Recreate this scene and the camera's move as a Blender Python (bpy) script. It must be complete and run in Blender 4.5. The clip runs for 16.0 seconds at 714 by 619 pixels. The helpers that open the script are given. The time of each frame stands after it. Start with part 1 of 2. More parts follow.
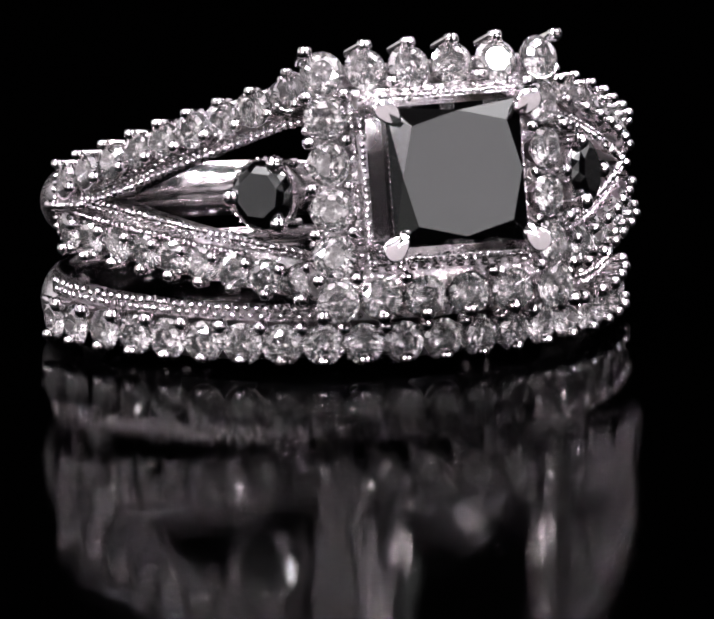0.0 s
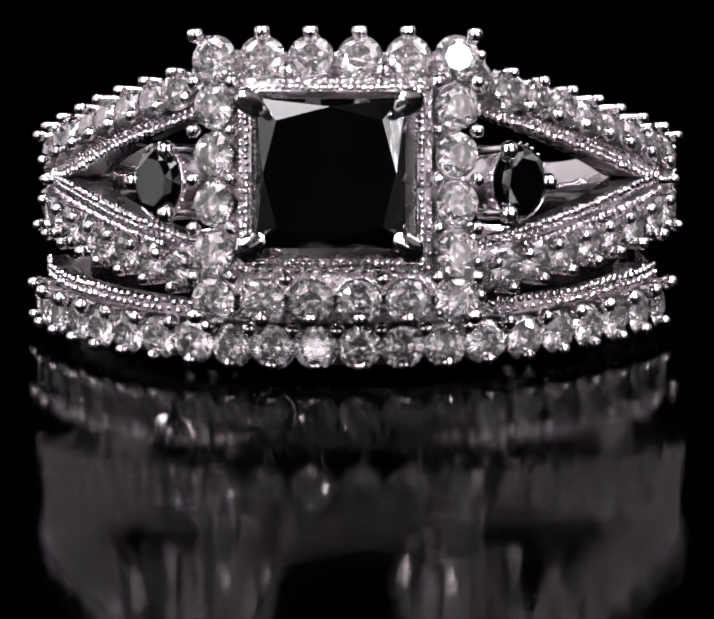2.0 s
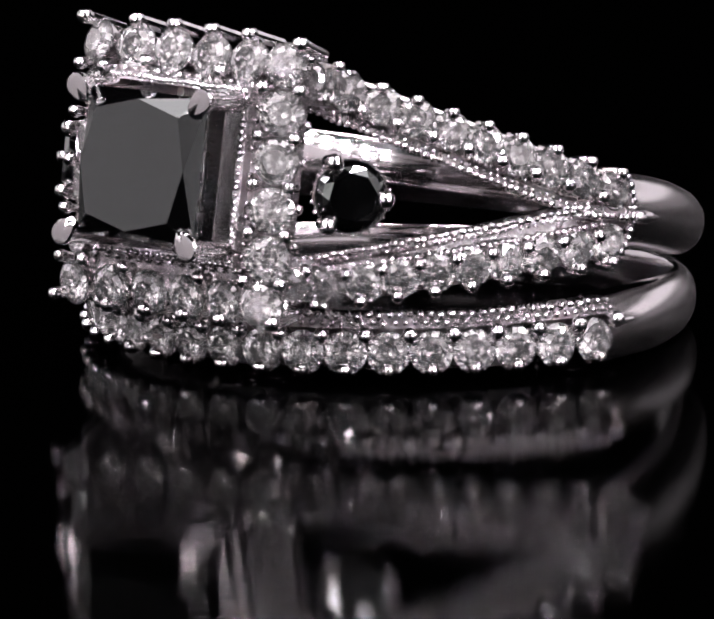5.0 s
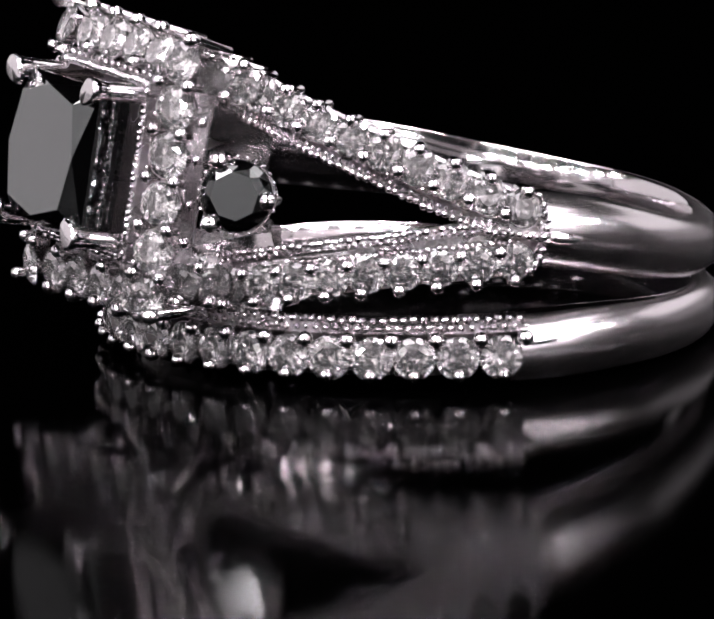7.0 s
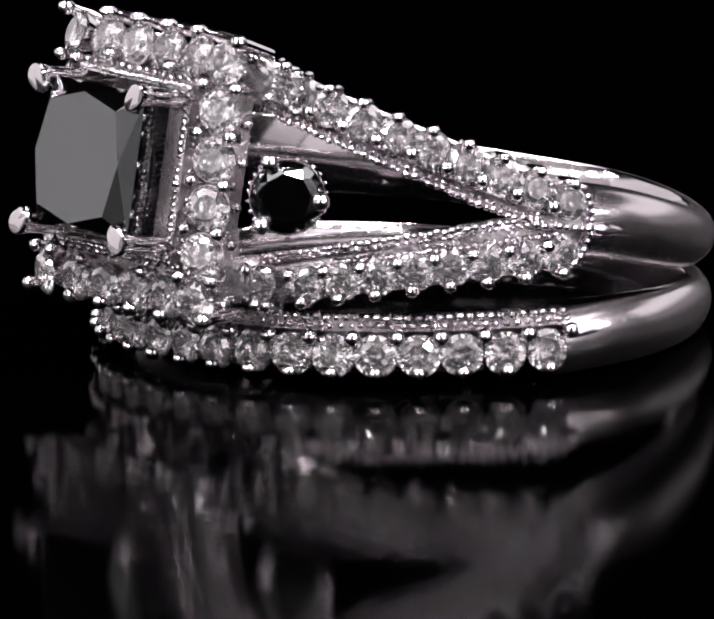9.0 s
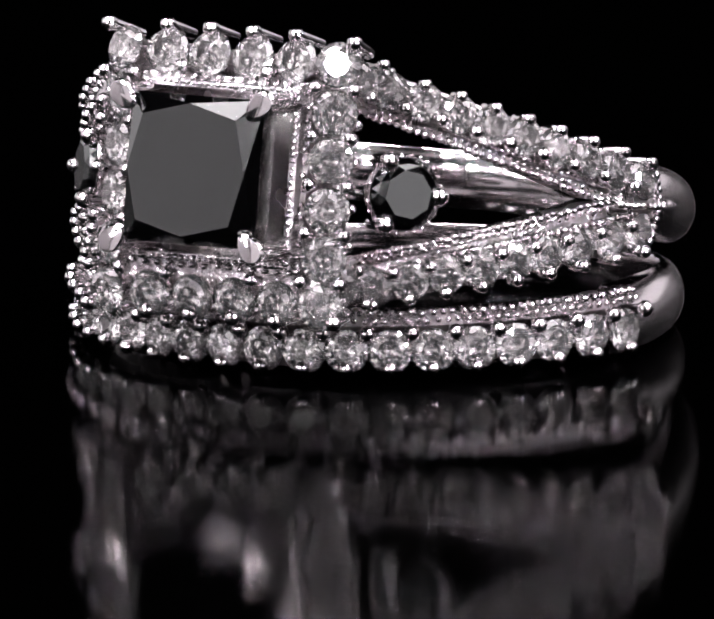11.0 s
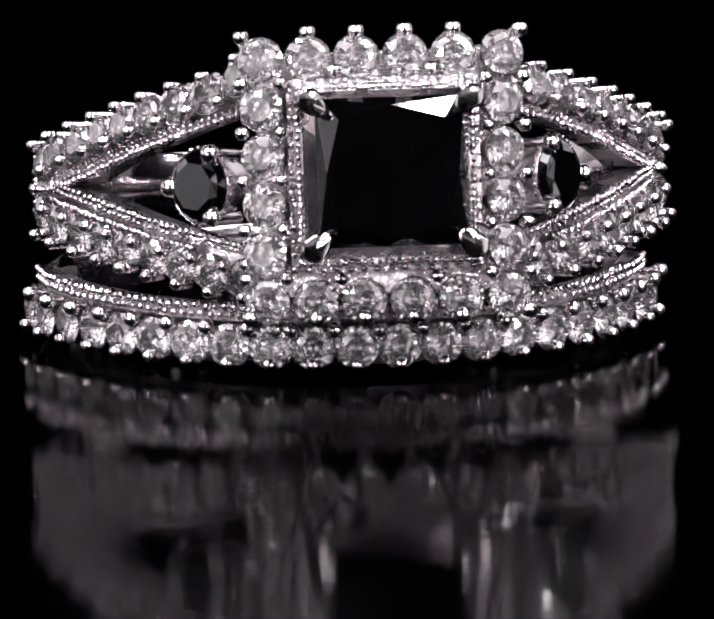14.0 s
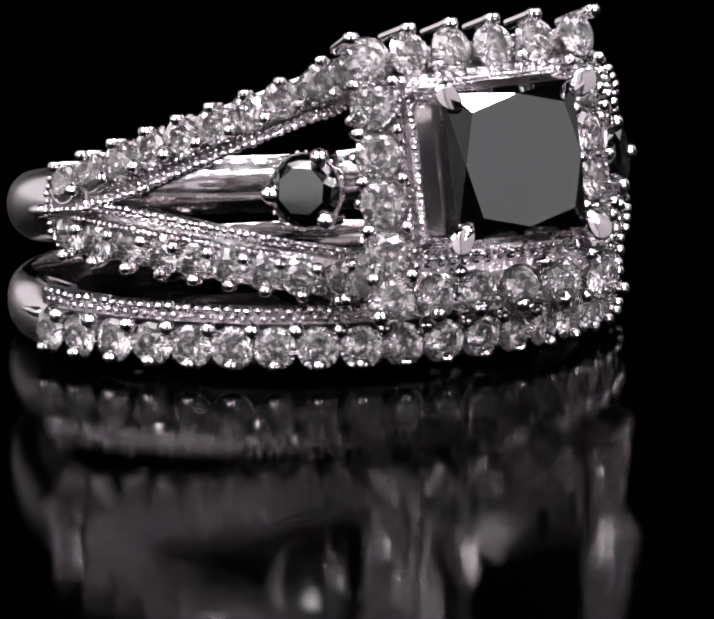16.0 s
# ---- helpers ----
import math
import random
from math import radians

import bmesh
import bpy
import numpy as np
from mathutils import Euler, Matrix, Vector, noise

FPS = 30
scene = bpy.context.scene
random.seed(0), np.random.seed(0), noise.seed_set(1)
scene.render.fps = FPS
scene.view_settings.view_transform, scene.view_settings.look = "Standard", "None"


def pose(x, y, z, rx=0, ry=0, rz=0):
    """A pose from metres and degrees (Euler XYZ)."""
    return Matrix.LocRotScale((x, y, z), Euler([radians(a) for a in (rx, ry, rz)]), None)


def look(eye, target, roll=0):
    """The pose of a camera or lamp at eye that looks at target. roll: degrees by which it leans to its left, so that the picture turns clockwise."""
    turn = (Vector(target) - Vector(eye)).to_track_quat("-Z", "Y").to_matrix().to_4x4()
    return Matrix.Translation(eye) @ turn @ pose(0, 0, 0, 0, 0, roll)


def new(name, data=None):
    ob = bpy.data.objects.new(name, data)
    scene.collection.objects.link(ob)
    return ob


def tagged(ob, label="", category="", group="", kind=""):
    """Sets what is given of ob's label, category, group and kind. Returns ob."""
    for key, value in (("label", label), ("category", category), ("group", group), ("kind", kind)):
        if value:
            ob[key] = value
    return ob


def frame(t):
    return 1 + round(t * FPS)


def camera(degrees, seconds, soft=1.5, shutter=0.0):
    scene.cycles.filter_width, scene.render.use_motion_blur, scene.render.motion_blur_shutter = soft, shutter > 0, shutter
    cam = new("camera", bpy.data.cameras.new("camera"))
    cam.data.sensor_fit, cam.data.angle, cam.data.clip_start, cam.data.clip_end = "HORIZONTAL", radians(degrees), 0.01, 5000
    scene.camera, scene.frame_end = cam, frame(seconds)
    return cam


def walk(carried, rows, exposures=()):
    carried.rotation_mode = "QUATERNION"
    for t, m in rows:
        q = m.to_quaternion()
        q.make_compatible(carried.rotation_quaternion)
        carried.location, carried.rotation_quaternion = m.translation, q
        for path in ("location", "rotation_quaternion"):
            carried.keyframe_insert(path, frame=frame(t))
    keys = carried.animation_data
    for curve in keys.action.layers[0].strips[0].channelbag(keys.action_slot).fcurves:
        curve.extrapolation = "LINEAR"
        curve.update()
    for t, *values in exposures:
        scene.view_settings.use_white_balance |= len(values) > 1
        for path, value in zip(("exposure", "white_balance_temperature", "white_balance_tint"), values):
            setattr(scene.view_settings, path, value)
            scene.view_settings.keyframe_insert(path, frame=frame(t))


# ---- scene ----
MM = 0.001


def mmv(x, y, z):
    return Vector((x * MM, y * MM, z * MM))


# ---- camera: a long lens that eases in during the first second and a half ----
cam = camera(1.2905, 16.0, soft=2.2)
PITCH, ROLL = radians(10.587), -0.76
EYE = Vector((0.0, -1.035, 0.1945))
AHEAD = Vector((0.0009 * math.cos(PITCH), math.cos(PITCH), -math.sin(PITCH)))


def eye_back(mm, dx=0.0, dy=0.0):
    e = EYE - AHEAD * mm * MM - Vector((dx * MM, 0, dy * MM))
    return look(e, e + AHEAD, ROLL)


walk(cam, [(0, eye_back(60.0, 0.06, 0.04)), (0.5, eye_back(39.1, 0.02, 0.01)), (1.0, eye_back(20.6, 0.01, 0)),
           (1.5, eye_back(3.3)), (1.7, eye_back(0)), (16, eye_back(0))])

# ---- light: a dark studio, two tall diffusers, a ring of small lamps ----
world = bpy.data.worlds.new("studio_dark")
world.use_nodes = True
world.node_tree.nodes["Background"].inputs[0].default_value = (0.002, 0.002, 0.002, 1)
world.node_tree.nodes["Background"].inputs[1].default_value = 0.05
scene.world = world
scene.view_settings.exposure = 0.0
PANEL_GLOW, KEY_GLOW, STRIP_GLOW, FILL_GLOW, LED_GLOW = 0.60, 1.9, 11.0, 2.3, 395.0


# ---- materials ----
def material(name):
    m = bpy.data.materials.new(name)
    m.use_nodes = True
    return m, m.node_tree.nodes, m.node_tree.links, m.node_tree.nodes["Principled BSDF"]


def noise_to(nodes, links, scale, detail=3.0):
    tc = nodes.new("ShaderNodeTexCoord")
    n = nodes.new("ShaderNodeTexNoise")
    n.inputs["Scale"].default_value, n.inputs["Detail"].default_value = scale, detail
    links.new(tc.outputs["Object"], n.inputs["Vector"])
    return n


def ramp(nodes, links, src, lo, hi):
    r = nodes.new("ShaderNodeMapRange")
    r.inputs["From Min"].default_value, r.inputs["From Max"].default_value = 0.3, 0.7
    r.inputs["To Min"].default_value, r.inputs["To Max"].default_value = lo, hi
    links.new(src, r.inputs["Value"])
    return r.outputs["Result"]


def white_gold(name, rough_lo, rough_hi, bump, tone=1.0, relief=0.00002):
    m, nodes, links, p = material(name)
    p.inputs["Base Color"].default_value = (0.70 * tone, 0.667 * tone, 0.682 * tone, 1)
    p.inputs["Metallic"].default_value = 1
    big, fine = noise_to(nodes, links, 420), noise_to(nodes, links, 5200, 5)
    links.new(ramp(nodes, links, big.outputs["Fac"], rough_lo, rough_hi), p.inputs["Roughness"])
    b = nodes.new("ShaderNodeBump")
    b.inputs["Strength"].default_value, b.inputs["Distance"].default_value = bump, relief
    links.new(fine.outputs["Fac"], b.inputs["Height"])
    links.new(b.outputs["Normal"], p.inputs["Normal"])
    return m


GOLD = white_gold("polished_white_gold", 0.17, 0.25, 0.05)
# seats round the stones: shade between them is put into a darker base colour
GOLD_SEAT_SHADED = white_gold("shaded_matt_white_gold", 0.2, 0.32, 0.8, 0.62, 0.00006)
GOLD_SHANK = white_gold("satin_white_gold", 0.2, 0.235, 0.02, 0.9)
GOLD_MIRROR = white_gold("mirror_white_gold", 0.085, 0.1, 0.02, 0.78)
GOLD_BEAD = white_gold("burnished_white_gold", 0.04, 0.10, 0.03)
GOLD_CAST = white_gold("cast_white_gold", 0.14, 0.30, 0.5)


def diamond():
    m, nodes, links, p = material("colourless_diamond")
    p.inputs["Base Color"].default_value = (1, 0.985, 0.99, 1)
    p.inputs["IOR"].default_value = 2.42
    p.inputs["Roughness"].default_value = 0.0
    # faint cloudy inclusions
    n = noise_to(nodes, links, 2600, 4)
    links.new(ramp(nodes, links, n.outputs["Fac"], 0.992, 0.962), p.inputs["Transmission Weight"])
    return m


DIAMOND = diamond()


def black_diamond():
    m, nodes, links, p = material("black_diamond")
    n = noise_to(nodes, links, 900)
    mix = nodes.new("ShaderNodeMix")
    mix.data_type = "RGBA"
    mix.inputs["A"].default_value, mix.inputs["B"].default_value = (0.0002, 0.0002, 0.0002, 1), (0.0006, 0.0006, 0.0007, 1)
    links.new(n.outputs["Fac"], mix.inputs["Factor"])
    links.new(mix.outputs["Result"], p.inputs["Base Color"])
    links.new(ramp(nodes, links, n.outputs["Fac"], 0.015, 0.035), p.inputs["Roughness"])
    p.inputs["IOR"].default_value = 2.42
    p.inputs["Specular Tint"].default_value = (0.95, 1.0, 0.99, 1)
    return m


BLACK = black_diamond()


def acrylic():
    m, nodes, links, p = material("black_acrylic")
    p.inputs["Base Color"].default_value = (0.00005, 0.00005, 0.00005, 1)
    p.inputs["Specular IOR Level"].default_value = 0.0
    n = noise_to(nodes, links, 60)
    gloss = nodes.new("ShaderNodeBsdfGlossy")
    gloss.distribution = "BECKMANN"
    links.new(ramp(nodes, links, n.outputs["Fac"], 0.09, 0.104), gloss.inputs["Roughness"])
    fresnel = nodes.new("ShaderNodeFresnel")
    fresnel.inputs["IOR"].default_value = 1.050
    mix = nodes.new("ShaderNodeMixShader")
    links.new(fresnel.outputs[0], mix.inputs[0])
    links.new(p.outputs[0], mix.inputs[1])
    links.new(gloss.outputs[0], mix.inputs[2])
    links.new(mix.outputs[0], nodes["Material Output"].inputs["Surface"])
    return m


ACRYLIC = acrylic()


def matte(name, rgb, rough=0.9):
    m, nodes, links, p = material(name)
    n = noise_to(nodes, links, 35)
    mix = nodes.new("ShaderNodeMix")
    mix.data_type = "RGBA"
    mix.inputs["A"].default_value = (*rgb, 1)
    mix.inputs["B"].default_value = (*[c * 1.6 for c in rgb], 1)
    links.new(n.outputs["Fac"], mix.inputs["Factor"])
    links.new(mix.outputs["Result"], p.inputs["Base Color"])
    p.inputs["Roughness"].default_value = rough
    p.inputs["Specular IOR Level"].default_value = 0.0 if rough > 0.8 else 0.3
    return m


CLOTH, HOUSING = matte("black_cloth", (0.00008, 0.00008, 0.00008)), matte("black_metal", (0.02, 0.02, 0.02), 0.5)


def glow(name, rgb, strength):
    m, nodes, links, p = material(name)
    p.inputs["Base Color"].default_value = (0.04, 0.04, 0.04, 1)
    p.inputs["Emission Color"].default_value = (*rgb, 1)
    p.inputs["Emission Strength"].default_value = strength
    return m


DIFFUSER = glow("lit_diffuser", (1.0, 0.935, 0.975), PANEL_GLOW)
STRIP = glow("lit_strip", (1.0, 0.925, 0.97), STRIP_GLOW)
DIM = glow("dim_diffuser", (1.0, 0.935, 0.975), 0.13)
SOFT = glow("soft_diffuser", (1.0, 0.945, 0.985), 0.46)
HALF = glow("half_lit_diffuser", (1.0, 0.935, 0.975), 0.32)
KEY = glow("lit_key", (1.0, 0.97, 0.96), KEY_GLOW)


def hot_middle(m, strength, reach):
    """A softbox front is brightest over its tube and falls off towards the rim."""
    nodes, links = m.node_tree.nodes, m.node_tree.links
    tc = nodes.new("ShaderNodeTexCoord")
    length = nodes.new("ShaderNodeVectorMath")
    length.operation = "LENGTH"
    links.new(tc.outputs["Object"], length.inputs[0])
    fall = nodes.new("ShaderNodeMapRange")
    fall.inputs["From Max"].default_value = reach
    fall.inputs["To Min"].default_value, fall.inputs["To Max"].default_value = strength * 1.3, strength * 0.45
    links.new(length.outputs["Value"], fall.inputs["Value"])
    links.new(fall.outputs["Result"], nodes["Principled BSDF"].inputs["Emission Strength"])


hot_middle(KEY, KEY_GLOW, 0.07)

LED = glow("led_lens", (1.0, 0.905, 0.965), LED_GLOW)
# glow of the added overhead sheet that brightens the diamonds
FILL = glow("lit_fill", (1.0, 0.925, 0.97), FILL_GLOW)


# ---- mesh helpers: all lengths in millimetres ----
def mesh_of(bm, name, mat, smooth=None):
    bm.normal_update()
    bmesh.ops.scale(bm, vec=(MM, MM, MM), verts=bm.verts)
    me = bpy.data.meshes.new(name)
    if smooth is not None:
        for f in bm.faces:
            f.smooth = True
        for e in bm.edges:
            if len(e.link_faces) == 2 and e.calc_face_angle() > radians(smooth):
                e.smooth = False
    bm.to_mesh(me)
    bm.free()
    me.materials.append(mat)
    return me


def place(name, me, parent, m=None, label=""):
    ob = new(name, me)
    ob.parent = parent
    if m is not None:
        ob.matrix_basis = m
    return tagged(ob, label)


def part(name, bm, mat, parent, label="", smooth=None, m=None):
    return place(name, mesh_of(bm, name, mat, smooth), parent, m, label)


def lathe(bm, rings, seg=12, m=Matrix()):
    """A round solid about z: rings of (radius, height), closed at both ends."""
    loops = []
    for r, z in rings:
        if r <= 1e-6:
            loops.append([bm.verts.new(m @ Vector((0, 0, z)))])
        else:
            loops.append([bm.verts.new(m @ Vector((r * math.cos(2 * math.pi * k / seg), r * math.sin(2 * math.pi * k / seg), z))) for k in range(seg)])
    for a, b in zip(loops, loops[1:]):
        for k in range(seg):
            j = (k + 1) % seg
            if len(a) == 1 and len(b) > 1:
                bm.faces.new((a[0], b[j], b[k]))
            elif len(b) == 1 and len(a) > 1:
                bm.faces.new((a[k], a[j], b[0]))
            elif len(a) > 1:
                bm.faces.new((a[k], a[j], b[j], b[k]))
    if len(loops[0]) > 1:
        bm.faces.new(loops[0][::-1])
    if len(loops[-1]) > 1:
        bm.faces.new(loops[-1])


def sweep(bm, sections, closed=False):
    """Joins equal closed sections (lists of points) into one skin."""
    loops = [[bm.verts.new(p) for p in s] for s in sections]
    n = len(loops[0])
    pairs = list(zip(loops, loops[1:])) + ([(loops[-1], loops[0])] if closed else [])
    for a, b in pairs:
        for k in range(n):
            j = (k + 1) % n
            bm.faces.new((a[k], b[k], b[j], a[j]))
    if not closed:
        bm.faces.new(loops[0])
        bm.faces.new(loops[-1][::-1])
    bmesh.ops.recalc_face_normals(bm, faces=bm.faces)


def facing(p, normal, up=(0, 0, 1)):
    """A pose in millimetres at p whose z points along normal."""
    z = Vector(normal).normalized()
    x = Vector(up).cross(z).normalized()
    m = Matrix((x, z.cross(x), z)).transposed().to_4x4()
    return Matrix.Translation(mmv(*p)) @ m


def polar(r, deg, v):
    """A point of the ring's own space: deg from the front, round towards +x."""
    a = radians(deg)
    return Vector((r * math.sin(a), -r * math.cos(a), v))


def brilliant(radius, table=0.56):
    """A round brilliant: table, star and kite facets, girdle, pavilion to a culet. The girdle lies at z = 0."""
    bm = bmesh.new()
    rnd = random.Random(7)
    pts = []
    for count, r, z, off in ((8, table, 0.30, 0.0), (16, 0.5 * (1.04 + table), 0.195, 0.5), (28, 0.78, -0.225, 0.0), (24, 0.56, -0.432, 0.5), (18, 0.34, -0.618, 0.0), (10, 0.15, -0.77, 0.5)):
        for k in range(count):
            a = 2 * math.pi * (k + off) / count
            q = 1.0 if z == 0.30 else 1.0 + rnd.uniform(-0.012, 0.012)
            pts.append((q * r * math.cos(a), q * r * math.sin(a), z))
    for k in range(20):
        a = 2 * math.pi * k / 20
        pts += [(math.cos(a), math.sin(a), 0.02), (math.cos(a), math.sin(a), -0.03)]
    pts.append((0, 0, -0.885))
    vs = [bm.verts.new(Vector(p) * radius) for p in pts]
    bmesh.ops.convex_hull(bm, input=vs)
    bmesh.ops.dissolve_limit(bm, angle_limit=radians(0.5), verts=bm.verts, edges=bm.edges)
    return bm


def bead_prong(r, length, wire=0.64):
    """A bead on a tapered wire that runs down into the metal (z up)."""
    bm = bmesh.new()
    rings = [(r * wire * 0.95, -length), (r * wire, -r * 0.8)]
    rings += [(r * math.cos(a), r * math.sin(a)) for a in [radians(d) for d in (-40, -10, 20, 45, 68)]] + [(0, r)]
    lathe(bm, rings, 12)
    return bm


def cup(r):
    """An open-backed collet under a round stone."""
    bm = bmesh.new()
    lathe(bm, [(r * 0.45, -r * 1.25), (r * 0.98, -r * 0.12), (r * 1.0, -r * 0.02), (r * 0.93, -r * 0.02), (r * 0.40, -r * 1.0), (0, -r * 1.0)], 16)
    return bm


def beads_along(points, normals, r):
    """Milgrain: a row of tiny domes."""
    bm = bmesh.new()
    rnd, size = random.Random(len(points)), r
    for p, n in zip(points, normals):
        z = Vector(n).normalized()
        r = size * rnd.uniform(0.8, 1.15)
        jitter = Vector([rnd.uniform(-0.22, 0.22) * size for _ in range(3)])
        m = Matrix.Translation(p + jitter) @ z.to_track_quat("Z", "Y").to_matrix().to_4x4()
        lathe(bm, [(r, -r * 0.5), (r, 0.0), (r * 0.72, r * 0.62), (0, r * 0.9)], 6, m)
    return bm


# ---- the setting ----
def slab(name, x0, x1, y0, y1, z0, z1, mat, label, category):
    bm = bmesh.new()
    bmesh.ops.create_cube(bm, size=1)
    for v in bm.verts:
        v.co = Vector((x0 if v.co.x < 0 else x1, y0 if v.co.y < 0 else y1, z0 if v.co.z < 0 else z1)) * 1000
    return tagged(new(name, mesh_of(bm, name, mat)), label, category, kind="structure")


slab("ground", -1.6, 1.6, -1.6, 1.6, -0.01, 0.0, ACRYLIC, "glossy black acrylic display surface", "display surface")
slab("wall_back", -1.6, 1.6, 1.6, 1.65, 0, 1.8, CLOTH, "black cloth backdrop behind the rings", "backdrop")
slab("wall_front", -1.6, 1.6, -1.65, -1.6, 0, 1.8, CLOTH, "black cloth studio wall", "wall")
slab("wall_left", -1.65, -1.6, -1.6, 1.6, 0, 1.8, CLOTH, "black cloth studio wall", "wall")
slab("wall_right", 1.6, 1.65, -1.6, 1.6, 0, 1.8, CLOTH, "black cloth studio wall", "wall")
slab("ceiling", -1.6, 1.6, -1.6, 1.6, 1.8, 1.85, CLOTH, "black cloth studio ceiling", "ceiling")


# ---- lamps of the studio ----
def diffuser_panel(a0, a1, radius, z0, z1, front=DIFFUSER):
    """A curved lit diffuser that stands round the rings, with a dark rim."""
    box = tagged(new("softbox"), "tall curved white diffuser panel, lit", "softbox", "studio lights")
    bm = bmesh.new()
    secs = []
    for k in range(25):
        a = a0 + (a1 - a0) * k / 24
        secs.append([polar(radius, a, z0), polar(radius, a, z1), polar(radius + 6, a, z1), polar(radius + 6, a, z0)])
    sweep(bm, secs)
    part("diffuser", bm, front, box, "white glowing diffuser")
    for z, hh in ((0, z0), (z1, 8)):
        bm = bmesh.new()
        sweep(bm, [[polar(radius - 4, a0 + (a1 - a0) * k / 24, z), polar(radius - 4, a0 + (a1 - a0) * k / 24, z + hh),
                    polar(radius + 10, a0 + (a1 - a0) * k / 24, z + hh), polar(radius + 10, a0 + (a1 - a0) * k / 24, z)] for k in range(25)])
        part("rim", bm, HOUSING, box, "black metal rim")
    return box


diffuser_panel(20, 56, 500, 1.5, 200)
diffuser_panel(57, 72, 500, 1.5, 200, HALF)
diffuser_panel(-55, -20, 500, 1.5, 200, SOFT)
diffuser_panel(-94, -56, 500, 1.5, 200, DIM)
diffuser_panel(112, 158, 500, 95, 260)
diffuser_panel(-158, -95, 500, 1.5, 200)


def fill_diffuser(az0, az1, e0, e1, dist=700):
    """Added unseen fill: a curved white sheet over the set's front, hung from the ceiling."""
    overhead = tagged(new("fill_diffuser"), "curved white fill sheet added over the rings, lit", "softbox", "studio lights")
    bm = bmesh.new()

    def pt(az, e, d):
        return polar(d * math.cos(radians(e)), az, d * math.sin(radians(e)))
    cols = 32
    sweep(bm, [[pt(az0 + (az1 - az0) * k / cols, e0 + (e1 - e0) * j / 10, dist) for j in range(11)] +
               [pt(az0 + (az1 - az0) * k / cols, e1 - (e1 - e0) * j / 10, dist + 6) for j in range(11)] for k in range(cols + 1)])
    part("sheet", bm, FILL, overhead, "glowing white sheet")
    for az in (az0 * 0.75 + az1 * 0.25, az0 * 0.25 + az1 * 0.75):
        bm = bmesh.new()
        p = pt(az, e1 - 3, dist + 3)
        lathe(bm, [(3, p.z), (3, 1800)], 8, Matrix.Translation((p.x, p.y, 0)))
        part("rod", bm, HOUSING, overhead)


fill_diffuser(-112, -20, 43, 76)
fill_diffuser(20, 112, 43, 76)


def led_bar(elev, az0, az1, count, dist=620, r=12):
    """A curved bar of small LEDs that hangs from the ceiling on two rods."""
    rad, h = dist * math.cos(radians(elev)), dist * math.sin(radians(elev))
    bar = tagged(new("led_bar"), "curved black bar of small white LED lamps, lit", "lamp", "studio lights")
    bm = bmesh.new()
    sweep(bm, [[polar(rad + a, az0 - 3 + (az1 - az0 + 6) * k / 24, h + b) for a, b in ((12, -20), (30, -20), (30, 20), (12, 20))] for k in range(25)])
    part("housing", bm, HOUSING, bar)
    for az in (az0 * 0.6 + az1 * 0.4, az0 * 0.4 + az1 * 0.6):
        bm = bmesh.new()
        p = polar(rad + 21, az, 0)
        lathe(bm, [(4, h + 20), (4, 1800)], 8, Matrix.Translation((p.x, p.y, 0)))
        part("rod", bm, HOUSING, bar)
    lens = bmesh.new()
    lathe(lens, [(r, -14), (r, -3), (r * 0.7, 1), (0, 2)], 16)
    lens = mesh_of(lens, "lens", LED, 40)
    for k in range(count):
        az = az0 + (az1 - az0) * k / (count - 1)
        if abs(az) < 14 and elev < 60:
            continue
        d = polar(rad, az, h)
        place("lens", lens, bar, facing(d, -d), "glowing LED lens")


led_bar(25, -97, 90.2, 19, 520, 10)
led_bar(38, -82, 82, 15)
led_bar(52, -78, 78, 11)
led_bar(68, -135, 135, 10)
led_bar(18, -66, 66, 14, 500, 9)


def strip_box(az, elev, w, h, dist=560, front=STRIP):
    """A tall strip softbox on a stand, turned to the rings."""
    d = polar(dist * math.cos(radians(elev)), az, dist * math.sin(radians(elev)))
    box = tagged(new("strip_softbox"), "tall strip softbox with white front, lit, on a stand", "softbox", "studio lights")
    m = facing(d, -d)
    bm = bmesh.new()
    lathe(bm, [(0.2, -60), (1.06, -2), (1.06, 3), (1.0, 3), (0.98, 0), (0, 0)], 4, Matrix.Diagonal((w * 0.7071, h * 0.7071, 1, 1)) @ Matrix.Rotation(radians(45), 4, "Z"))
    part("shell", bm, HOUSING, box, m=m)
    bm = bmesh.new()
    lathe(bm, [(0.97, 0.5), (0.97, 2), (0, 3)], 4, Matrix.Diagonal((w * 0.7071, h * 0.7071, 1, 1)) @ Matrix.Rotation(radians(45), 4, "Z"))
    part("front", bm, front, box, "white glowing front", m=m)
    bm = bmesh.new()
    q = polar(dist * math.cos(radians(elev)) + 58, az, 0)
    lathe(bm, [(60, 0), (60, 6), (7, 8), (7, d.z)], 12, Matrix.Translation((q.x, q.y, 0)))
    part("stand", bm, HOUSING, box)


strip_box(-60, 43, 31, 110, 690)
strip_box(60, 43, 31, 110, 690)
strip_box(-82, 42, 31, 122, 690)
strip_box(82, 42, 31, 122, 690)
strip_box(-32.5, 11, 105, 130, 470, KEY)

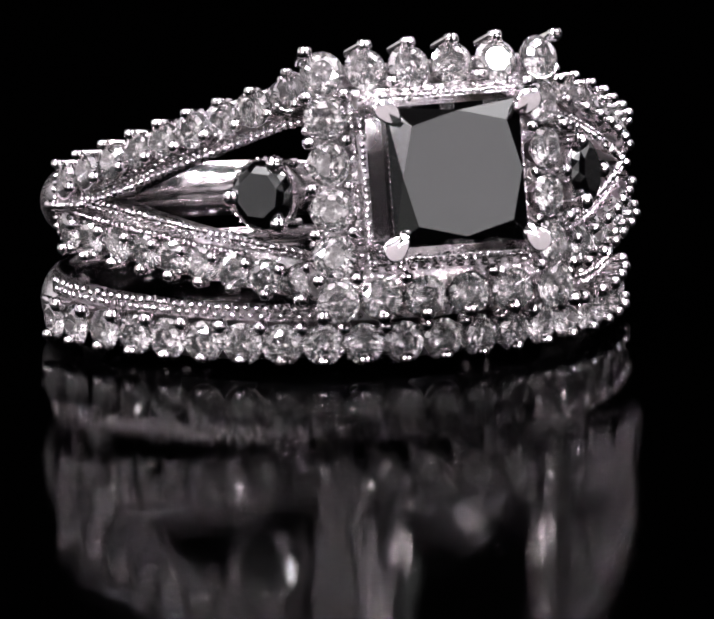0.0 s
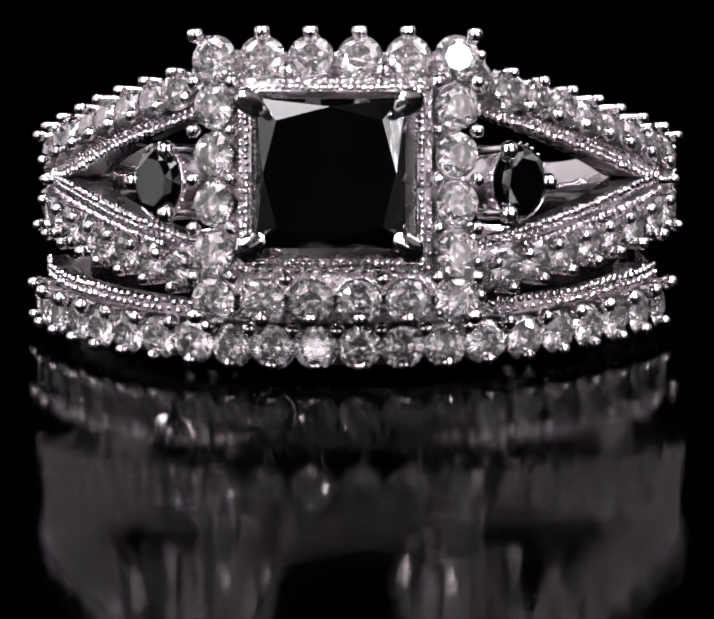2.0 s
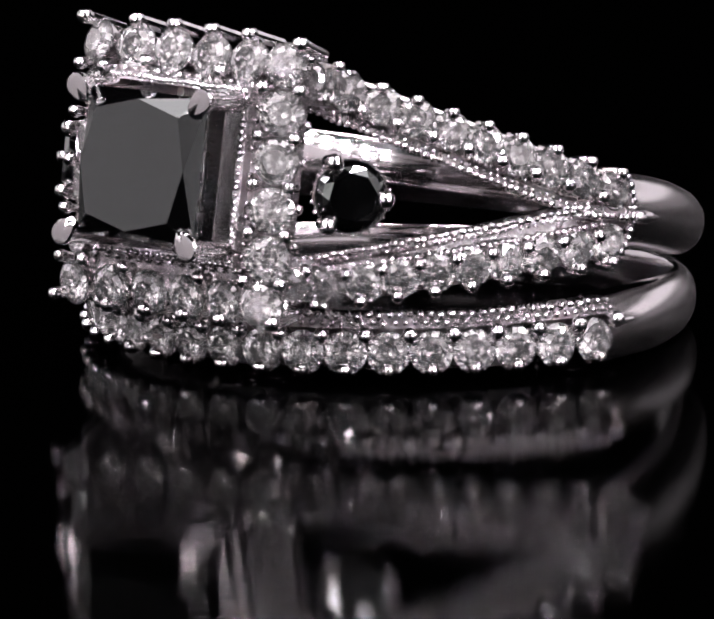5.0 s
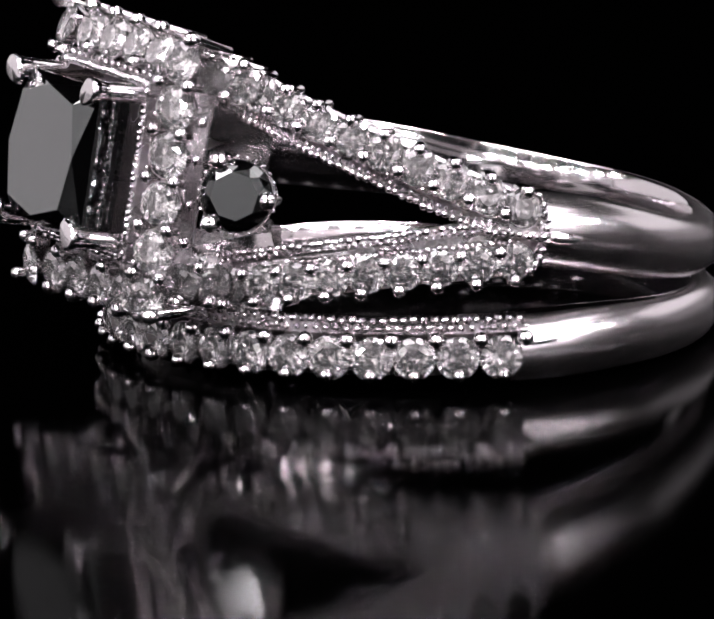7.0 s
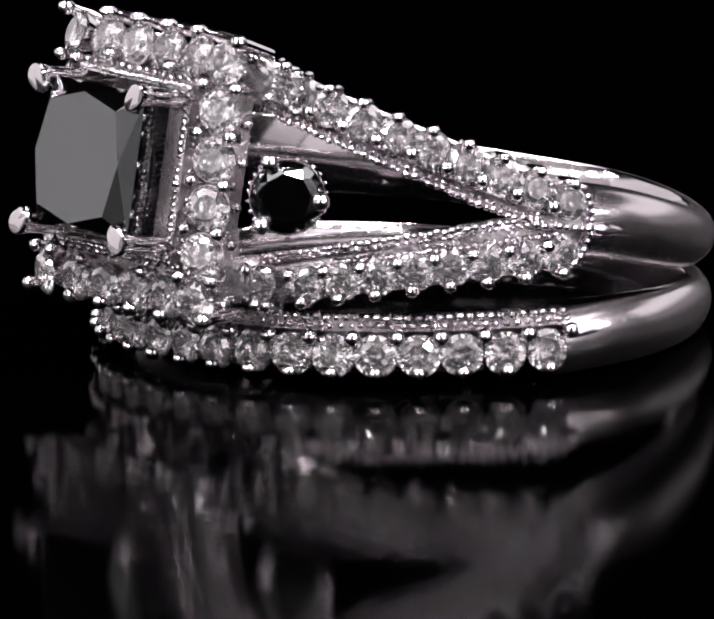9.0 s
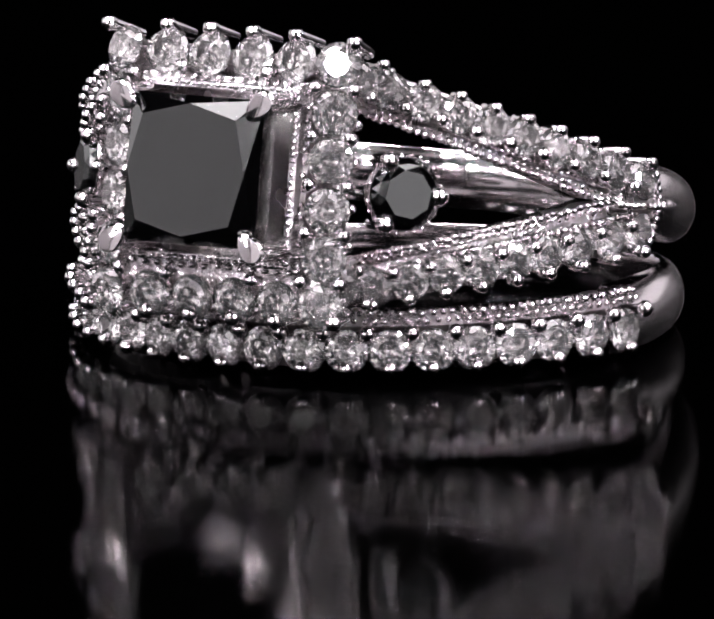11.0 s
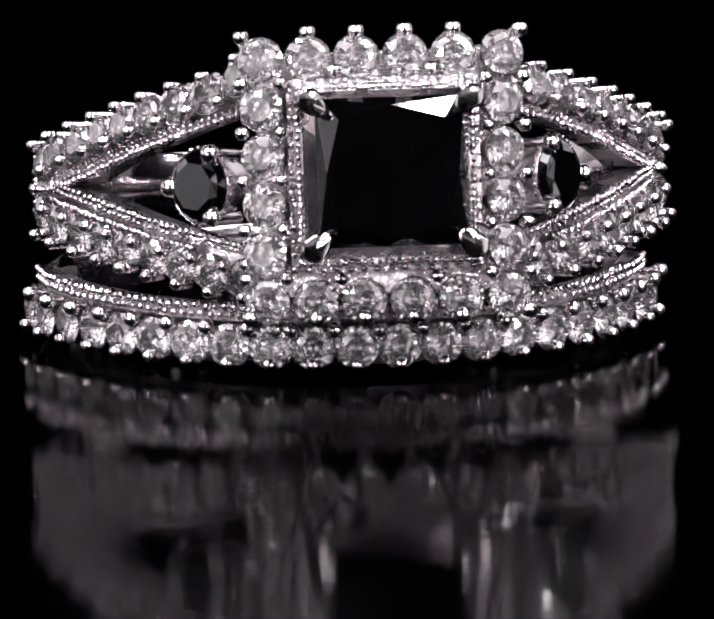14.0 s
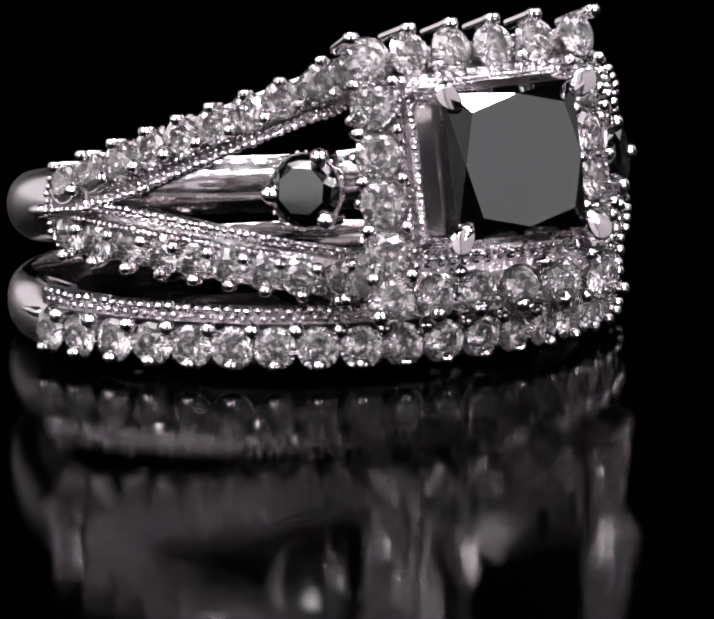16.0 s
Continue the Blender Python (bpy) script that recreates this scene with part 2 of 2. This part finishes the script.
# ---- shared gem and prong meshes ----
def gem_mesh(r):
    return mesh_of(brilliant(r), "diamond", DIAMOND)


GEM_HALO, GEM_ARM, GEM_BAND = gem_mesh(0.76), gem_mesh(0.66), gem_mesh(0.74)
CUP_HALO, CUP_ARM, CUP_BAND = [mesh_of(cup(r), "collet", GOLD_BEAD, 40) for r in (0.78, 0.68, 0.75)]
PRONG = mesh_of(bead_prong(0.28, 1.7, 0.78), "prong", GOLD_BEAD, 60)
PRONG_LONG = mesh_of(bead_prong(0.23, 1.0, 0.9), "prong", GOLD_BEAD, 60)
PRONG_SIDE = mesh_of(bead_prong(0.2, 0.6), "prong", GOLD_BEAD, 60)
PRONG_TWIN = mesh_of(bead_prong(0.29, 0.6), "prong", GOLD_BEAD, 60)
PRONG_SMALL = mesh_of(bead_prong(0.25, 0.5), "prong", GOLD_BEAD, 60)


def set_stone(ring, gem, collet, p, n, spin=0.0):
    m = facing(p, n) @ Matrix.Rotation(spin, 4, "Z")
    tilt = pose(0, 0, 0, random.uniform(-4, 4), random.uniform(-4, 4))
    place("diamond", gem, ring, m @ tilt, "round colourless diamond")
    place("collet", collet, ring, m)


def prong(ring, p, n, me=None):
    place("prong", me or PRONG, ring, facing(p, n, (0.01, 0.02, 1)))


def arc_strip(bm, a0, a1, section, steps=40):
    """Sweeps section(deg), a list of (radius, height), from a0 to a1 degrees."""
    sweep(bm, [[polar(r, a0 + (a1 - a0) * k / steps, v) for r, v in section(a0 + (a1 - a0) * k / steps)] for k in range(steps + 1)])


def swell(a):
    """The rings bulge at their sides, about 80 degrees from the front."""
    k = min(1.0, max(0.0, (abs(a) - 58) / 22))
    return k * k * (3 - 2 * k)


def outer(a, c):
    """Outer radius of a plain shank: c weighs the first four cosines of the angle from the back."""
    b = radians(180 - abs(a if a <= 180 else 360 - a))
    return sum(w * math.cos(k * b) for k, w in enumerate(c))


BAND_OUT, RING_OUT = (9.9914, 0.2041, -0.1684, 0.3729), (10.1236, 0.3803, -0.2614, 0.3575)


def sunk(a):
    """0 at the shoulders, 1 towards the back, where the shanks lie lower."""
    k = min(1.0, max(0.0, (abs(a if a <= 180 else 360 - a) - 92) / 58))
    return k * k * (3 - 2 * k)


def dip(a):
    """One side of the worn ring shank is bent down a little."""
    return math.sin(math.pi * (a - 88) / 104) ** 2 if 88 < a < 192 else 0.0


def polish_inside(ob):
    """The inside of a shank keeps a mirror polish."""
    ob.data.materials.append(GOLD_MIRROR)
    for f in ob.data.polygons:
        if math.hypot(f.center.x, f.center.y) < 9.26 * MM:
            f.material_index = 1


def domed(r_in, r_out, v0, v1):
    """A shank's section: flat inside with crisp edges, D-shaped outside."""
    mid, w, edge = (v0 + v1) / 2, (v1 - v0) / 2, r_in + 0.12
    arc = [(edge + (r_out - edge) * math.cos(radians(d)), mid + w * math.sin(radians(d))) for d in range(-90, 91, 10)]
    return [(r_in + 0.05, v0)] + arc + [(r_in + 0.05, v1), (r_in, v1 - 0.08), (r_in, v0 + 0.08)]


# ---- wedding band ----
def wedding_band():
    ring = tagged(new("wedding_band"), "white gold wedding band with a row of prong-set diamonds", "ring", "bridal ring set")
    step = 8.05
    bm = bmesh.new()
    arc_strip(bm, -87.5, 82.5, lambda a: [(8.75, 0.02), (9.15, 0.02), (9.3, 0.4), (9.46 + 0.22 * swell(a), 0.75), (9.46 + 0.22 * swell(a), 1.6), (9.92 + 0.22 * swell(a), 1.9), (9.95 + 0.22 * swell(a), 2.36), (9.6, 2.46), (9.15, 2.1), (8.95, 1.3)], 60)
    polish_inside(part("band_front", bm, GOLD_SEAT_SHADED, ring, smooth=35))
    bm = bmesh.new()

    def shank(a):
        return domed(8.8 + 0.3 * sunk(a), outer(a, BAND_OUT), 0.02, 2.36 - 0.5 * sunk(a))
    arc_strip(bm, 82, 273, shank, 180)
    polish_inside(part("shank", bm, GOLD_SHANK, ring, "plain polished shank", smooth=50))
    for k in range(-1, 20):
        a = (k - 9.5) * step + 1.6
        b = 0.22 * swell(a)
        n = polar(1, a, 0)
        set_stone(ring, GEM_BAND, CUP_BAND, polar(10.2 + b, a, 1.12), n, random.random())
        prong(ring, polar(10.44 + b, a, 0.57), polar(1, a, -0.15), PRONG_SMALL)
        prong(ring, polar(10.46 + b, a + 0.5 * step, 1.76), polar(1, a + 0.5 * step, 0.15), PRONG_TWIN)
    for side in (1, -1):
        bm = bmesh.new()
        lathe(bm, [(0, -0.5), (0.15, -0.25), (0.2, 0), (0.16, 0.4), (0.08, 0.9), (0, 1.05)], 10)
        part("tail", bm, GOLD, ring, "small drop-shaped end of the engraving", smooth=60, m=facing(polar(10.06, side * 87 - 2.5, 1.5), polar(1, side * 176, 0)))
    n_mil = 84
    angs = [-86 + 168 * k / n_mil for k in range(n_mil + 1)]
    tagged(part("milgrain", beads_along([polar(9.92 + 0.22 * swell(a), a, 2.34) for a in angs], [polar(1, a, 0.4) for a in angs], 0.165), GOLD_BEAD, ring, smooth=50), kind="stuff")
    tagged(part("milgrain", beads_along([polar(9.95 + 0.22 * swell(a), a + 1, 2.08) for a in angs], [polar(1, a, 0.1) for a in angs], 0.13), GOLD_BEAD, ring, smooth=50), kind="stuff")
    return ring


# ---- engagement ring: its own space has the head towards -y and the middle plane at z = 0 ----
HALO_F = 11.75
ARM_STEP, ARM_FIRST = 6.75, 26.4


def arm_edge(a, up):
    """Height of the outer prong line over (up 1) or under (up -1) the middle plane at a degrees."""
    return 3.62 - 0.0437 * (a - 28) + (0.30 if up < 0 else 0.0)


def arm_rail(a, up, inset):
    """Height of the inner rail."""
    return arm_edge(a, up) - inset - (0.14 if up < 0 else 0.0) - 0.2 * max(0.0, (a - 28) / 42)


def princess(half, table_mid, table_corner, crown, girdle, depth):
    bm = bmesh.new()
    pts = []
    for sx, sy in ((1, 1), (1, -1), (-1, -1), (-1, 1)):
        pts += [(sx * half, sy * half * 0.93, 0), (sx * half * 0.93, sy * half, 0), (sx * half, sy * half * 0.93, -girdle), (sx * half * 0.93, sy * half, -girdle)]
        pts.append((sx * table_corner, sy * table_corner, crown))
        pts.append((sx * half * 0.9, sy * half * 0.9, -girdle - depth * 0.5))
        pts.append((sx * half * 0.45, sy * half * 0.45, -girdle - depth * 0.8))
    pts += [(table_mid, 0, crown), (-table_mid, 0, crown), (0, table_mid, crown), (0, -table_mid, crown), (0, 0, -girdle - depth)]
    bmesh.ops.convex_hull(bm, input=[bm.verts.new(p) for p in pts])
    bmesh.ops.dissolve_limit(bm, angle_limit=radians(0.5), verts=bm.verts, edges=bm.edges)
    return bm


def engagement_ring():
    ring = tagged(new("engagement_ring"), "white gold split-shank ring with a square black diamond and diamond halo", "ring", "bridal ring set")
    # back of the shank
    bm = bmesh.new()

    def shank(a):
        w, drop = 1.27 - 0.3 * sunk(a), -0.45 * dip(a)
        return domed(8.85 + 0.3 * sunk(a), outer(a, RING_OUT), drop - w, drop + w)
    arc_strip(bm, 84.5, 275.5, shank, 180)
    polish_inside(part("shank", bm, GOLD_SHANK, ring, "plain polished shank", smooth=50))
    # four arms of the split shank
    for side in (1, -1):
        for up in (1, -1):
            bm = bmesh.new()

            def section(a):
                e = arm_edge(a, up)
                lo = max(arm_rail(a, up, 1.62), -0.02)
                b = 0.45 * swell(a)
                return [(8.85, up * lo), (9.95 + b, up * lo), (9.98 + b, up * (lo + 0.2)), (9.9 + b, up * (lo + 0.28)), (9.36 + b, up * (lo + 0.4)), (9.36 + b, up * (e - 0.3)), (9.55 + b, up * (e - 0.18)), (9.45 + b, up * (e - 0.06)), (8.85, up * (e - 0.2))]
            sweep(bm, [[polar(r, side * a, v) for r, v in section(a)] for a in [16 + 69.5 * k / 42 for k in range(43)]])
            polish_inside(part("arm", bm, GOLD_SEAT_SHADED, ring, "split shank arm", smooth=35))
            for k in range(-1, 9):
                a = ARM_FIRST + ARM_STEP * k
                e = arm_edge(a, up)
                tilt = up * 0.22
                b = 0.45 * swell(a)
                set_stone(ring, GEM_ARM, CUP_ARM, polar(10.0 + b, side * a, up * (e - 0.60)), polar(1, side * a, tilt), random.random())
                prong(ring, polar(10.3 + b, side * a, up * e), polar(1, side * a, up * 0.03), PRONG_LONG)
                if k < 8:
                    prong(ring, polar(10.28 + b, side * (a + ARM_STEP * 0.5), up * max(e - 1.12, 0.14)), polar(1, side * a, 0), PRONG_SMALL)
            angs = [17 + 58 * k / 41 for k in range(42)]
            pts = [polar(9.99 + 0.45 * swell(a), side * a, up * max(arm_rail(a, up, 1.36), 0.2)) for a in angs]
            tagged(part("milgrain", beads_along(pts, [polar(1, side * a, up * 0.3) for a in angs], 0.085), GOLD_BEAD, ring, smooth=50), kind="stuff")
            pts = [polar(10.0 + 0.45 * swell(a), side * a, up * max(arm_rail(a, up, 1.58), 0.03)) for a in angs]
            tagged(part("milgrain", beads_along(pts, [polar(1, side * a, -up * 0.3) for a in angs], 0.145), GOLD_BEAD, ring, smooth=50), kind="stuff")
            angs = [38 + 43 * k / 36 for k in range(37)]
            pts = [polar(9.72 + 0.45 * swell(a), side * a, up * max(arm_edge(a, up) - 1.24, 0.3)) for a in angs]
            tagged(part("milgrain", beads_along(pts, [polar(1, side * a, up * 0.2) for a in angs], 0.13), GOLD_BEAD, ring, smooth=50), kind="stuff")
    for side in (1, -1):
        angs = [74.5 + 10.5 * k / 7 for k in range(8)]
        pts = [polar(10.12 + 0.45 * swell(a), side * a, -0.13) for a in angs]
        nrm = [polar(1, side * a, 0) for a in angs]
        for k in range(11):
            pts.append(polar(10.46, side * (83.4 + 2.6 * (1 - (k / 5 - 1) ** 2)), -1.3 + 2.5 * k / 10))
            nrm.append(polar(1, side * 88, 0))
        tagged(part("milgrain", beads_along(pts, nrm, 0.16), GOLD_BEAD, ring, smooth=50), kind="stuff")
        bm = bmesh.new()
        lathe(bm, [(0, -0.5), (0.2, -0.25), (0.24, 0), (0.2, 0.35), (0.1, 0.8), (0, 0.95)], 10)
        tail = facing(polar(10.40, side * 88.6, -0.1), polar(1, side * 180, 0))
        part("tail", bm, GOLD, ring, "small drop-shaped end of the engraving", smooth=60, m=tail)
    # halo
    bm = bmesh.new()
    so, si, f0, f1 = 4.05, 2.98, -HALO_F + 1.7, -HALO_F + 0.72
    sweep(bm, [[Vector((sx * s, y, sz * s)) for s, y in ((si, f0), (so - 0.5, f0), (so, f1 + 0.6), (so, f1 + 0.1), (so - 0.1, f1), (si + 0.24, f1), (si + 0.2, f1 - 0.75), (si, f1 - 0.77))] for sx, sz in ((1, 1), (-1, 1), (-1, -1), (1, -1))], closed=True)
    part("halo_frame", bm, GOLD_SEAT_SHADED, ring, smooth=30)
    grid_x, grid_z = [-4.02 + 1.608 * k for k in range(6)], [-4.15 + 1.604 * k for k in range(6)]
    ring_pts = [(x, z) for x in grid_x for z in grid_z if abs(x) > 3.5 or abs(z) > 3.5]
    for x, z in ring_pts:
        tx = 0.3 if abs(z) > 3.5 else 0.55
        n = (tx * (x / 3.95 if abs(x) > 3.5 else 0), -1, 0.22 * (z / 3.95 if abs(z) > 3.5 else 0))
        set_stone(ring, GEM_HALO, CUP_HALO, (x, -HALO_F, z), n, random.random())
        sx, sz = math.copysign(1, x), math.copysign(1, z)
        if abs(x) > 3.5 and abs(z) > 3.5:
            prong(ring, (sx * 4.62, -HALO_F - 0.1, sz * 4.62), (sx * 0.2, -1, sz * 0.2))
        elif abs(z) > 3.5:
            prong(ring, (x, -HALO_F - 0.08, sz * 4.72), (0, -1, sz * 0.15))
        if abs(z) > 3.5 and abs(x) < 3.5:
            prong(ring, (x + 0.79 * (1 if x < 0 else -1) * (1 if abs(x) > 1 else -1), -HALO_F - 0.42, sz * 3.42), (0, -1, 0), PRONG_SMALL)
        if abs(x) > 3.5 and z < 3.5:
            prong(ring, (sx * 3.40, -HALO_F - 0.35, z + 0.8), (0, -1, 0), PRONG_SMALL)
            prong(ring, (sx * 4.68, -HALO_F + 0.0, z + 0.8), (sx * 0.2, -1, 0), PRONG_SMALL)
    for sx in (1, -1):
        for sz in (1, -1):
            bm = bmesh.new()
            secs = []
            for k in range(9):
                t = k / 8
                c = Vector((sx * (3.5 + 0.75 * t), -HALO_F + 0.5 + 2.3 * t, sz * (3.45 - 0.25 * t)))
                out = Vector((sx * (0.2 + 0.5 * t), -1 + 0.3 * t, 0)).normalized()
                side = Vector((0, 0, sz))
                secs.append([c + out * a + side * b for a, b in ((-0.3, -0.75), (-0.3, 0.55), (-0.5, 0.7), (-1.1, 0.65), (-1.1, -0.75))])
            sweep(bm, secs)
            part("shoulder", bm, GOLD_SEAT_SHADED, ring, smooth=35)
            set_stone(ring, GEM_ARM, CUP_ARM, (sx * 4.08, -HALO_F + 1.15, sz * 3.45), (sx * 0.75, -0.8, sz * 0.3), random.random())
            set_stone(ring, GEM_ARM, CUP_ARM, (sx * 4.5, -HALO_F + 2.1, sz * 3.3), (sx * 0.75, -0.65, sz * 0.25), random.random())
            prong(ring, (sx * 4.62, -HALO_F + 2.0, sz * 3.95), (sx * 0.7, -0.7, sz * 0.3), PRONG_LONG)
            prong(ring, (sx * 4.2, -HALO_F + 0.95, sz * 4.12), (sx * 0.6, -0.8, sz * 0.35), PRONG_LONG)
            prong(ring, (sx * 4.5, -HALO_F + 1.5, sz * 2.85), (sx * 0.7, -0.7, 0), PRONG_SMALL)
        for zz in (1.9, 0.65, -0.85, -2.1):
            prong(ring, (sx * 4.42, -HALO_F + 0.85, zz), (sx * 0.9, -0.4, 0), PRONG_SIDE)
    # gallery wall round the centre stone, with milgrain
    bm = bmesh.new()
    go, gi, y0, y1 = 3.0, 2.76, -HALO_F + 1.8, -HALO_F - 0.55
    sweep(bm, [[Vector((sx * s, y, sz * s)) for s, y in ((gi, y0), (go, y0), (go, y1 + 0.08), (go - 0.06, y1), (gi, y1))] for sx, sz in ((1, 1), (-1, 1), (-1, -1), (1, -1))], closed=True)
    part("gallery", bm, GOLD_SEAT_SHADED, ring, smooth=30)
    bm = bmesh.new()
    bmesh.ops.create_cube(bm, size=1)
    for v in bm.verts:
        v.co = Vector((v.co.x * 5.5, y0 + 0.15 + v.co.y * 0.3, v.co.z * 5.5))
    part("gallery_floor", bm, GOLD_CAST, ring)
    n_m = 26
    pts = []
    for k in range(n_m):
        t = -2.82 + 5.64 * k / (n_m - 1)
        pts += [Vector((t, y1, 2.89)), Vector((t, y1, -2.89)), Vector((2.89, y1, t)), Vector((-2.89, y1, t))]
    for k in range(n_m - 2):
        t = -2.4 + 4.8 * k / (n_m - 3)
        for dy in (0.32, 0.62, 0.95, 1.3):
            pts += [Vector((2.74, y1 + dy, t)), Vector((-2.74, y1 + dy, t))]
        if k % 5 == 2:
            pts += [Vector((t, y1 + 0.45, 2.73)), Vector((t, y1 + 0.45, -2.73))]
    for k in range(0, n_m + 2, 2):
        t = -3.05 + 6.1 * k / (n_m + 1)
        pts += [Vector((t, y1 + 0.4, 3.1)), Vector((t, y1 + 0.4, -3.1)), Vector((3.1, y1 + 0.4, t)), Vector((-3.1, y1 + 0.4, t))]
    tagged(part("milgrain", beads_along(pts, [Vector((0, -1, 0))] * len(pts), 0.115), GOLD_BEAD, ring, smooth=50), kind="stuff")
    # centre stone and its four prongs
    part("centre_stone", princess(2.46, 2.2, 1.75, 0.60, 0.12, 2.3), BLACK, ring, "square black diamond", m=facing((0, -13.72, 0.05), (0, -1, 0)))
    for sx in (1, -1):
        for sz in (1, -1):
            bm = bmesh.new()
            base = Vector((sx * 2.68, -11.2, sz * 2.46))
            # the flat, drop-shaped tip points in over the stone
            lathe(bm, [(0.33, 0), (0.33, 2.4), (0.36, 2.75), (0.42, 2.95), (0.42, 3.09), (0.37, 3.15), (0, 3.185)], 18)
            inward = Vector((-sx, 0, -sz)).normalized()
            m = Matrix.Translation(base) @ Matrix.Rotation(radians(90), 4, "X")
            bmesh.ops.transform(bm, matrix=m, verts=bm.verts)
            for v in bm.verts:
                if v.co.y < -14.0:
                    w = (v.co - base).dot(inward)
                    if w > 0.1:
                        v.co += inward * (w - 0.1) * 0.9
            part("claw_prong", bm, GOLD_BEAD, ring, "polished claw prong", smooth=30)
    # side stones
    gem = mesh_of(brilliant(1.2, 0.68), "side_stone", BLACK)
    bez = bmesh.new()
    lathe(bez, [(0.5, -2.0), (0.75, -1.9), (1.22, -0.6), (1.27, -0.2), (1.28, -0.06), (1.25, 0.0), (1.18, -0.06), (0.55, -1.1), (0, -1.1)], 24)
    bez = mesh_of(bez, "basket", GOLD, 40)
    claw = mesh_of(bead_prong(0.33, 1.3), "prong", GOLD_BEAD, 60)
    for side in (1, -1):
        c, n = Vector((side * 5.95, -10.05, -0.22)), Vector((side * 0.755, -0.656, 0))
        along = Vector((side * 0.656, 0.755, 0))
        m = facing(c, n)
        place("side_stone", gem, ring, m @ Matrix.Rotation(radians(13), 4, "Z"), "round black diamond")
        basket = place("basket", bez, ring, m)
        rim = [Vector((1.31 * math.cos(q), 1.31 * math.sin(q), -0.12)) for q in [2 * math.pi * k / 26 for k in range(26)]]
        tagged(place("milgrain", mesh_of(beads_along(rim, [p + Vector((0, 0, 0.8)) for p in rim], 0.075), "milgrain", GOLD_BEAD, 50), basket), kind="stuff")
        for q in (along * 1.12, along * -0.72 + Vector((0, 0, 1.05)), along * -0.72 - Vector((0, 0, 1.05))):
            place("prong", claw, basket, m.inverted() @ facing(c + q + n * 0.22, n, (0.01, 0.02, 1)))
    return ring


band = wedding_band()
solitaire = engagement_ring()


# ---- the turntable carries both rings round a vertical axis ----
TURN = ((0, 17.75), (0.5, 11.96), (1, 5.98), (1.5, 0.0), (2, -5.96), (2.5, -11.96), (3, -17.96), (3.5, -23.83), (4, -29.61), (4.2, -31.94), (6.3, -55.71),
        (6.5, -57.92), (7, -63.39), (7.4, -67.7), (7.55, -69.3), (7.7, -67.7), (8, -64.43), (8.5, -58.95), (9, -53.46), (9.2, -51.2), (11.5, -25.03), (12, -19.21),
        (12.5, -13.2), (13, -7.11), (13.5, -1.09), (14, 4.78), (14.5, 10.79), (15, 16.79), (15.5, 22.71), (16, 28.73))


def motions():
    seat = Matrix.Translation(mmv(0.80, 2.94, 0)) @ pose(0, 0, 0, 0, 0, 0.8)
    lean = Matrix.Translation(mmv(0, -0.082, 5.05)) @ pose(0, 0, 0, -10.5)
    walk(band, [(t, pose(0, 0, 0, 0, 0, a) @ seat @ pose(-0.0002, 0, 0)) for t, a in TURN])
    walk(solitaire, [(t, pose(0, 0, 0, 0, 0, a) @ seat @ pose(0.00005, 0, 0, 0, 0, 0.8) @ lean) for t, a in TURN])


motions()
